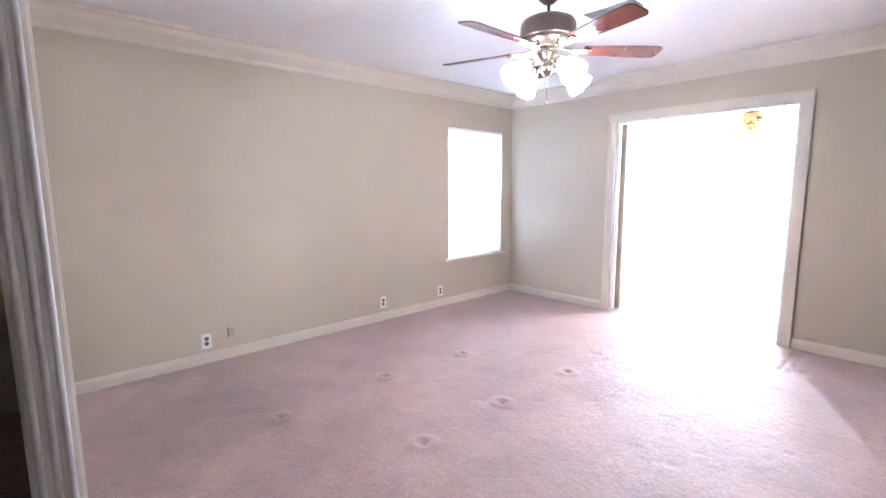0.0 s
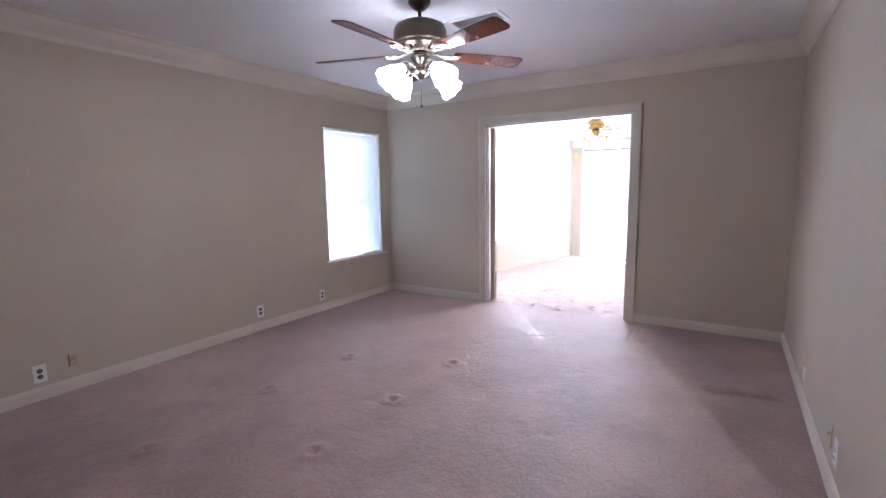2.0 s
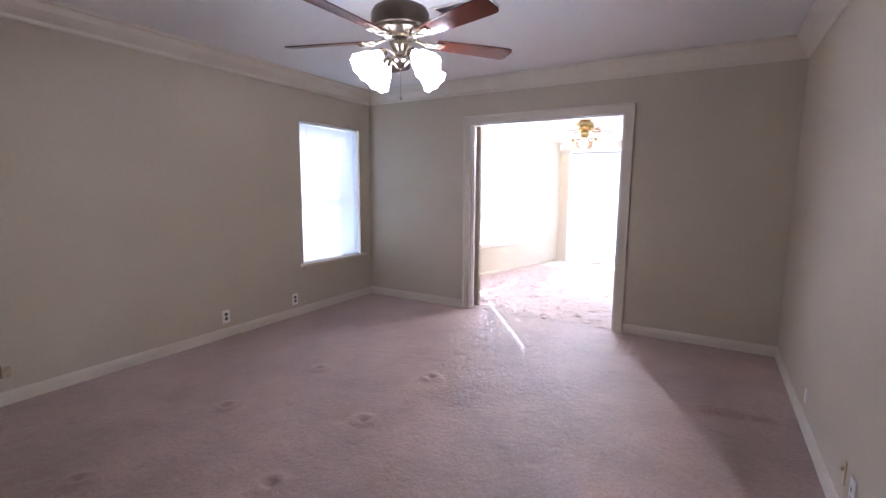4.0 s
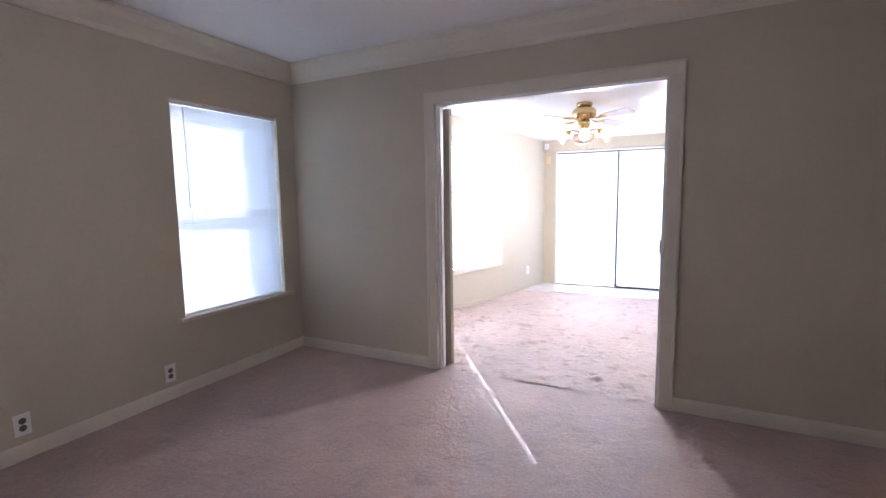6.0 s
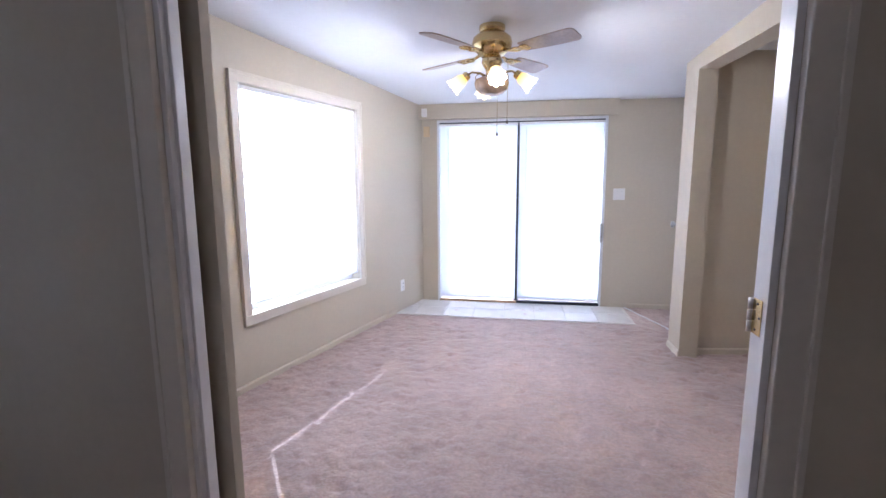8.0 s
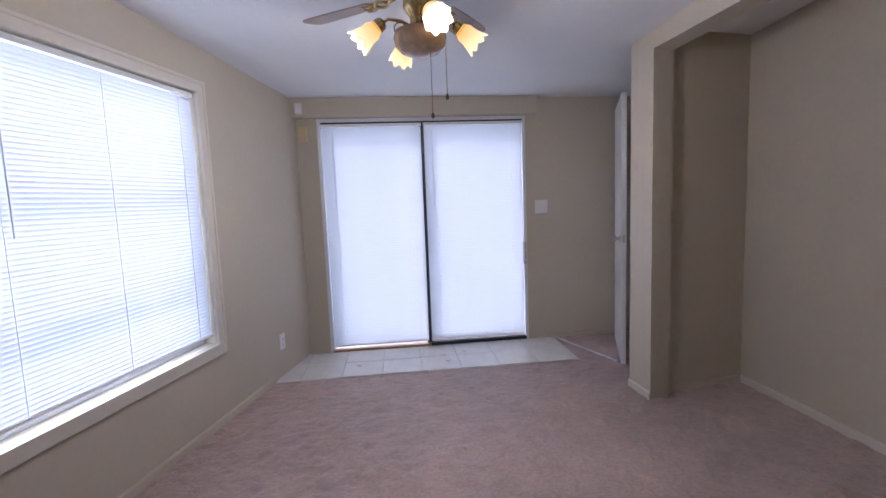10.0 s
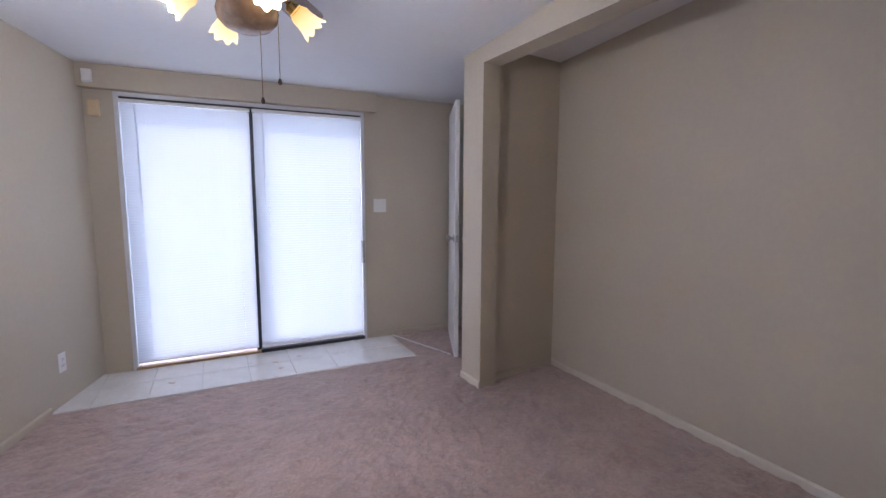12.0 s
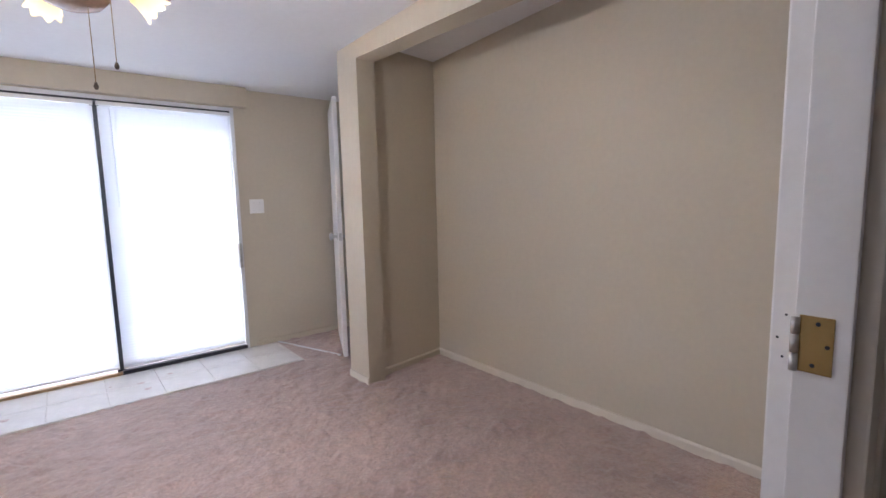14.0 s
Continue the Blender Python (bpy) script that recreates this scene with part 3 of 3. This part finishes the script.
def iron_mesh(r0, r1):
    """A cast blade bracket: an arm, an open ring and a three-lobed plate."""
    bm = tube([(r0, 0, 0.012), (r0 + 0.04, 0, 0.0), (r0 + 0.07, 0, -0.006)], 0.009, 8)
    c = r0 + 0.095
    ring = [(c + 0.028 * math.cos(a), 0.028 * math.sin(a), -0.007) for a in [2 * math.pi * k / 20 for k in range(21)]]
    tube(ring, 0.0065, 8, bm)
    for dy in (-0.03, 0.0, 0.03):
        tube([(c + 0.02, dy * 0.5, -0.006), (c + 0.05, dy, -0.006), (r1, dy * 0.9, -0.006)], 0.0075, 6, bm)
        lathe([(0.0, -0.004), (0.012, -0.003), (0.012, 0.003), (0.0, 0.004)], 12, bm, pose(r1, dy * 0.9, -0.006))
    return bm


def tulip(length, neck, mouth, flute=0.085):
    """A fluted glass shade that opens along z, with a wall thickness."""
    prof = [(neck, 0), (neck * 1.15, length * 0.12), (neck * 1.55, length * 0.3), (mouth * 0.72, length * 0.5), (mouth * 0.80, length * 0.68), (mouth * 0.87, length * 0.82), (mouth * 0.95, length * 0.93), (mouth, length)]
    inner = [(r - 0.003, z) for r, z in reversed(prof)]
    bm = bmesh.new()

    def wave(a, k):
        k = k if k < 8 else 15 - k
        f = max(0.0, (k - 2) / 5)
        return 1 + flute * f * f * math.cos(8 * a), 0.08 * flute * f * f * math.cos(8 * a)

    lathe(prof + inner, 48, bm, None, wave)
    return bm


def ceiling_fan(name, label, at, ceiling, z_blade, blades, blade_mat, metal, house_mat, r_blade, shade_mat, shades, downrod, arm_r, shade_len, chains, drop, bulb_colour, watts):
    fan = thing(name, label, "ceiling fan", pose(at[0], at[1], 0))
    z = z_blade
    top = ceiling
    part("canopy", lathe([(0.0, top + 0.02), (0.068, top + 0.02), (0.068, top - 0.012), (0.058, top - 0.03), (0.03, top - 0.055), (0.02, top - 0.06), (0.0, top - 0.06)] if downrod else [(0.0, top + 0.03), (0.075, top + 0.03), (0.078, top - 0.02), (0.06, top - 0.045), (0.0, top - 0.045)], 32), house_mat if downrod else metal, fan, "", True)
    if downrod:
        part("downrod", lathe([(0.0, top - 0.04), (0.011, top - 0.04), (0.011, z + 0.16), (0.0, z + 0.16)], 16), house_mat, fan, "", True)
        part("motor_housing", lathe([(0.0, z + 0.185), (0.045, z + 0.185), (0.11, z + 0.178), (0.148, z + 0.16), (0.162, z + 0.135), (0.164, z + 0.065), (0.158, z + 0.055), (0.0, z + 0.055)], 40), house_mat, fan, "dark bronze motor drum", True)
        part("motor_band", lathe([(0.0, z + 0.056), (0.150, z + 0.056), (0.135, z + 0.035), (0.10, z + 0.018), (0.085, z + 0.004), (0.0, z + 0.004)], 40), metal, fan, "brass fluted lower motor ring", True)
    else:
        part("motor_housing", lathe([(0.0, top - 0.04), (0.048, top - 0.04), (0.045, z + 0.118), (0.085, z + 0.112), (0.112, z + 0.09), (0.12, z + 0.06), (0.116, z + 0.03), (0.09, z + 0.008), (0.07, z - 0.012), (0.0, z - 0.02)], 40), metal, fan, "polished brass motor housing", True)
    r0 = 0.10
    bmesh_blade = mesh_of(blade_mesh(r0 + 0.115, r_blade, 0.048, 0.066, 0.035), "blade", blade_mat)
    bmesh_iron = mesh_of(iron_mesh(r0 - 0.02, r0 + 0.15), "blade_iron", metal, True)
    for a in blades:
        iron = new("blade_iron", bmesh_iron)
        iron.parent = fan
        iron.matrix_local = pose(0, 0, z, 0, 0, a)
        b = new("blade", bmesh_blade)
        b.parent = fan
        b.matrix_local = pose(0, 0, z, 0, 0, a) @ pose(0, 0, 0, -12, 0, 0)
    zk = z - 0.02 - drop
    part("switch_housing", lathe([(0.0, zk + 0.01 + drop), (0.055, zk + 0.01 + drop), (0.062, zk - 0.01), (0.05, zk - 0.03), (0.036, zk - 0.05), (0.036, zk - 0.075), (0.05, zk - 0.09), (0.052, zk - 0.105), (0.03, zk - 0.125), (0.018, zk - 0.14), (0.0, zk - 0.14)], 28), metal, fan, "", True)
    zarm = zk - 0.085
    if not downrod:
        part("light_kit_bowl", lathe([(0.0, zarm + 0.0), (0.06, zarm - 0.004), (0.098, zarm - 0.02), (0.104, zarm - 0.04), (0.098, zarm - 0.07), (0.075, zarm - 0.095), (0.04, zarm - 0.108), (0.012, zarm - 0.112), (0.0, zarm - 0.112)], 36), PAINTED, fan, "glossy tan bowl with a painted flower under the lamp arms", True)
    for a in shades:
        c, s = math.cos(radians(a)), math.sin(radians(a))
        d = Vector((c * 0.8, s * 0.8, -0.62)).normalized()
        sock = Vector((c * arm_r, s * arm_r, zarm + 0.012))
        pts = [(c * 0.03, s * 0.03, zarm), (c * arm_r * 0.45, s * arm_r * 0.45, zarm + 0.022), (c * arm_r * 0.8, s * arm_r * 0.8, zarm + 0.03), tuple(sock - d * 0.005)]
        bm = tube(pts, 0.0065, 8)
        if not downrod:
            q = Vector((c * arm_r * 0.5, s * arm_r * 0.5, zarm - 0.006))
            tube([q + Vector((c * 0.024 * math.cos(t), s * 0.024 * math.cos(t), 0.024 * math.sin(t))) for t in [2 * math.pi * k / 16 for k in range(17)]], 0.003, 6, bm)
        arm = part("lamp_arm", bm, metal, fan, "", True)
        part("socket", lathe([(0.0, -0.012), (0.02, -0.012), (0.026, 0.0), (0.026, 0.022), (0.029, 0.026), (0.0, 0.026)], 20), metal, arm, "", True, oriented(sock, d))
        part("shade", tulip(shade_len, 0.024, 0.45 * shade_len + 0.006, 0.035 if downrod else 0.085), shade_mat, arm, "lit fluted glass tulip shade", True, oriented(sock + d * 0.012, d))
        bulb = new("bulb_light", bpy.data.lights.new("bulb_light", "POINT"))
        bulb.data.energy, bulb.data.color, bulb.data.shadow_soft_size = watts, bulb_colour, 0.025
        bulb.matrix_world = fan.matrix_world @ Matrix.Translation(sock + d * (shade_len * 0.9))
    for cx, cy, zend in chains:
        bm = tube([(min(cx, 0.04), cy, zk - 0.012 if cx else zk - 0.10), (cx, cy, zk - 0.02 if cx else zk - 0.11), (cx, cy, zend + 0.02)], 0.0013, 5)
        chain = part("pull_chain", bm, metal, fan, "thin brass pull chain", True)
        part("bob", lathe([(0.0, 0.024), (0.004, 0.022), (0.0075, 0.010), (0.0045, 0.001), (0.0, 0.0)], 12), BRONZE, chain, "small dark pull bob", True, pose(cx, cy, zend))
    return fan


ceiling_fan("ceiling_fan", "bronze and brass ceiling fan with cherry blades and lit white shades", (2.20, -2.27), A_TOP, 2.168, [36 + 18 + 72 * k for k in range(5)], CHERRY, AGED, BRONZE, 0.70, SHADE_WHITE, [71 + 90 * k for k in range(4)], True, 0.115, 0.16, [(0.0, 0.0, 1.845)], -0.008, (1.0, 0.93, 0.84), 0.11)
ceiling_fan("ceiling_fan", "polished brass ceiling fan with four pale blades and amber shades", (2.225, 1.76), ceil_b(2.225, 1.76), 2.092, [57 + 90 * k for k in range(4)], OAK, BRASS, BRASS, 0.56, SHADE_AMBER, [180, 282, 8, 108], False, 0.15, 0.102, [(0.037, -0.03, 1.607), (0.097, -0.03, 1.678)], 0.024, (1.0, 0.94, 0.86), 5.6)

# ---- ceiling register ----
reg = thing("ceiling_vent", "white metal ceiling register with dark slots", "air vent", pose(2.335, -1.775, A_TOP))
bm = box(-0.20, -0.10, -0.008, 0.20, -0.075, 0.001, 0.002)
box(-0.20, 0.075, -0.008, 0.20, 0.10, 0.001, 0.002, bm)
box(-0.20, -0.075, -0.008, -0.17, 0.075, 0.001, 0.002, bm)
box(0.17, -0.075, -0.008, 0.20, 0.075, 0.001, 0.002, bm)
part("frame", bm, WHITE, reg)
part("duct", box(-0.17, -0.075, -0.003, 0.17, 0.075, 0.0005), DARK, reg, "dark sheet for the shaded duct opening")
for k in range(6):
    part("louvre", box(-0.165, -0.011, -0.001, 0.165, 0.011, 0.001), WHITE if k > 3 else STEEL, reg, at=pose(0, -0.06 + 0.024 * k, -0.007, 48))


# ---- outlets, switches, small fittings ----
def plate(name, label, category, m, w, h, mat, slots, group="", face=None):
    """A wall plate in a wall frame (its back at y=0, the room on -y)."""
    ob = thing(name, label, category, m, group)
    part("cover_plate", box(-w / 2, -0.006, -h / 2, w / 2, 0.0, h / 2, 0.0025), mat, ob)
    for kind, x, z in slots:
        if kind == "socket":
            s = part("socket_face", lathe([(0.0, 0.0), (0.0165, 0.0), (0.0165, 0.0025), (0.015, 0.003), (0.0, 0.003)], 20), face or WHITE, ob, at=pose(x, -0.0055, z, 90))
            for dx in (-0.006, 0.006):
                part("slot", box(dx - 0.0013, -0.0095, z - 0.002, dx + 0.0013, -0.008, z + 0.007, 0.0), DARK, ob)
            part("ground_hole", box(-0.0028, -0.0095, z - 0.0105, 0.0028, -0.008, z - 0.006, 0.0), DARK, ob)
        elif kind == "toggle":
            part("toggle", box(x - 0.004, -0.018, z - 0.002, x + 0.004, -0.005, z + 0.012, 0.0015), mat, ob)
        elif kind == "screw":
            part("screw", lathe([(0.0, 0.0), (0.0032, 0.0), (0.0026, 0.001), (0.0, 0.0012)], 10), STEEL, ob, at=pose(x, -0.0058, z, 90))
    return ob


def on(m, x, y, z):
    """The wall frame m moved to the place of the wall nearest to x, y, at the height z."""
    u = (m.inverted() @ Vector((x, y, 0))).x
    return m @ pose(u, -0.0005, z)


DUP = [("socket", 0, 0.0195), ("socket", 0, -0.0195), ("screw", 0, 0)]
for x, y, z in ((0.106, -3.722, 0.175), (0.086, -2.045, 0.189), (0.076, -1.253, 0.181)):
    plate("wall_outlet", "white duplex wall outlet above the baseboard", "outlet", on(ALM, x, y, z), 0.072, 0.117, WHITE, DUP, "wall outlets", SOCKET)
# Torn patch left by a removed plate, built as a thin plate.
patch = plate("cable_plate", "small torn brown wall patch with a dark edge above the baseboard", "wall plate", on(ALM, 0.104, -3.535, 0.205), 0.046, 0.07, TORN, [])
part("torn_edge", box(-0.030, -0.008, -0.032, -0.022, 0.0, 0.048, 0.002), SOCKET, patch, "dark torn edge")
plate("blank_plate", "wall-coloured blank plate above the baseboard", "wall plate", on(AFM, 3.24, 0, 0.178), 0.07, 0.115, WALL, [("screw", 0, 0.03), ("screw", 0, -0.03)])
ARM = along(AR0, AR1)
plate("wall_outlet", "white duplex wall outlet on the side wall", "outlet", on(ARM, 4.322, -2.282, 0.207), 0.072, 0.117, WHITE, DUP, "wall outlets")
plate("cable_plate", "tan narrow jack plate with a dark stud", "wall plate", on(ARM, 4.320, -2.156, 0.222), 0.03, 0.10, ALMOND, [("toggle", 0.0, 0.01)])
plate("jack_plate", "small white jack plate on the side wall", "wall plate", on(ARM, 4.31, -1.273, 0.187), 0.045, 0.075, WHITE, [("screw", 0, 0.025)])
plate("wall_outlet", "white duplex wall outlet under the window wall", "outlet", on(BLM, 1.183, 3.347, 0.274), 0.072, 0.117, WHITE, DUP, "wall outlets")
plate("light_switch", "white double light switch plate", "light switch", on(BFM, 3.36, 3.84, 1.198), 0.116, 0.117, WHITE, [("toggle", -0.023, 0), ("toggle", 0.023, 0), ("screw", -0.023, 0.03), ("screw", 0.023, 0.03), ("screw", -0.023, -0.03), ("screw", 0.023, -0.03)])

sensor = thing("motion_sensor", "white plastic motion sensor in the corner", "motion sensor", BFM @ pose(0.145, -0.07, 2.055))
part("body", box(-0.028, -0.04, -0.042, 0.028, 0.0, 0.042, 0.008), WHITE, sensor)
part("lens", box(-0.02, -0.044, -0.03, 0.02, -0.039, 0.005, 0.003), WHITE, sensor)
siren = thing("siren_box", "yellowed almond plastic alarm box in the corner", "alarm box", BFM @ pose(0.155, 0, 1.866))
part("body", box(-0.034, -0.035, -0.055, 0.034, 0.0, 0.055, 0.008), ALMOND, siren)
part("grille", box(-0.024, -0.038, -0.04, 0.024, -0.034, 0.02, 0.002), ALMOND, siren)


# ---- doors ----
def door_leaf(name, label, m, width, height, mat, knob_mat, knob_z, knob_off):
    """A flush door with its hinge edge at x=0 and a knob on each face."""
    ob = thing(name, label, "door", m)
    part("leaf", box(0, -0.0175, 0.012, width, 0.0175, height, 0.002), mat, ob)
    if knob_mat:
        x = width - knob_off
        for side in (-1, 1):
            k = part("knob", lathe([(0.0, 0.0), (0.03, 0.0), (0.03, 0.004), (0.012, 0.008), (0.012, 0.03), (0.024, 0.036), (0.029, 0.048), (0.025, 0.06), (0.0, 0.063)], 24), knob_mat, ob, "round metal door knob", True, pose(x, 0.0175 * side, knob_z, -90 * side))
        part("latch_plate", box(width - 0.001, -0.011, knob_z - 0.028, width + 0.0012, 0.011, knob_z + 0.028, 0.0), knob_mat, ob)
    return ob


door_leaf("door", "white flush door standing open in the nook", along((4.008, 3.75), (3.728, 3.07)), 0.735, 1.998, WHITE_PAINT, STEEL, 0.955, 0.065)
# Wall taupe puts the shade on this whitish leaf into its colour.
door_leaf("door", "whitish door folded back beside the opening, its shade put in as taupe", along((1.532, 0.125), (0.84, 0.28)), 0.71, 2.0, WALL, None, 0.95, 0.06)
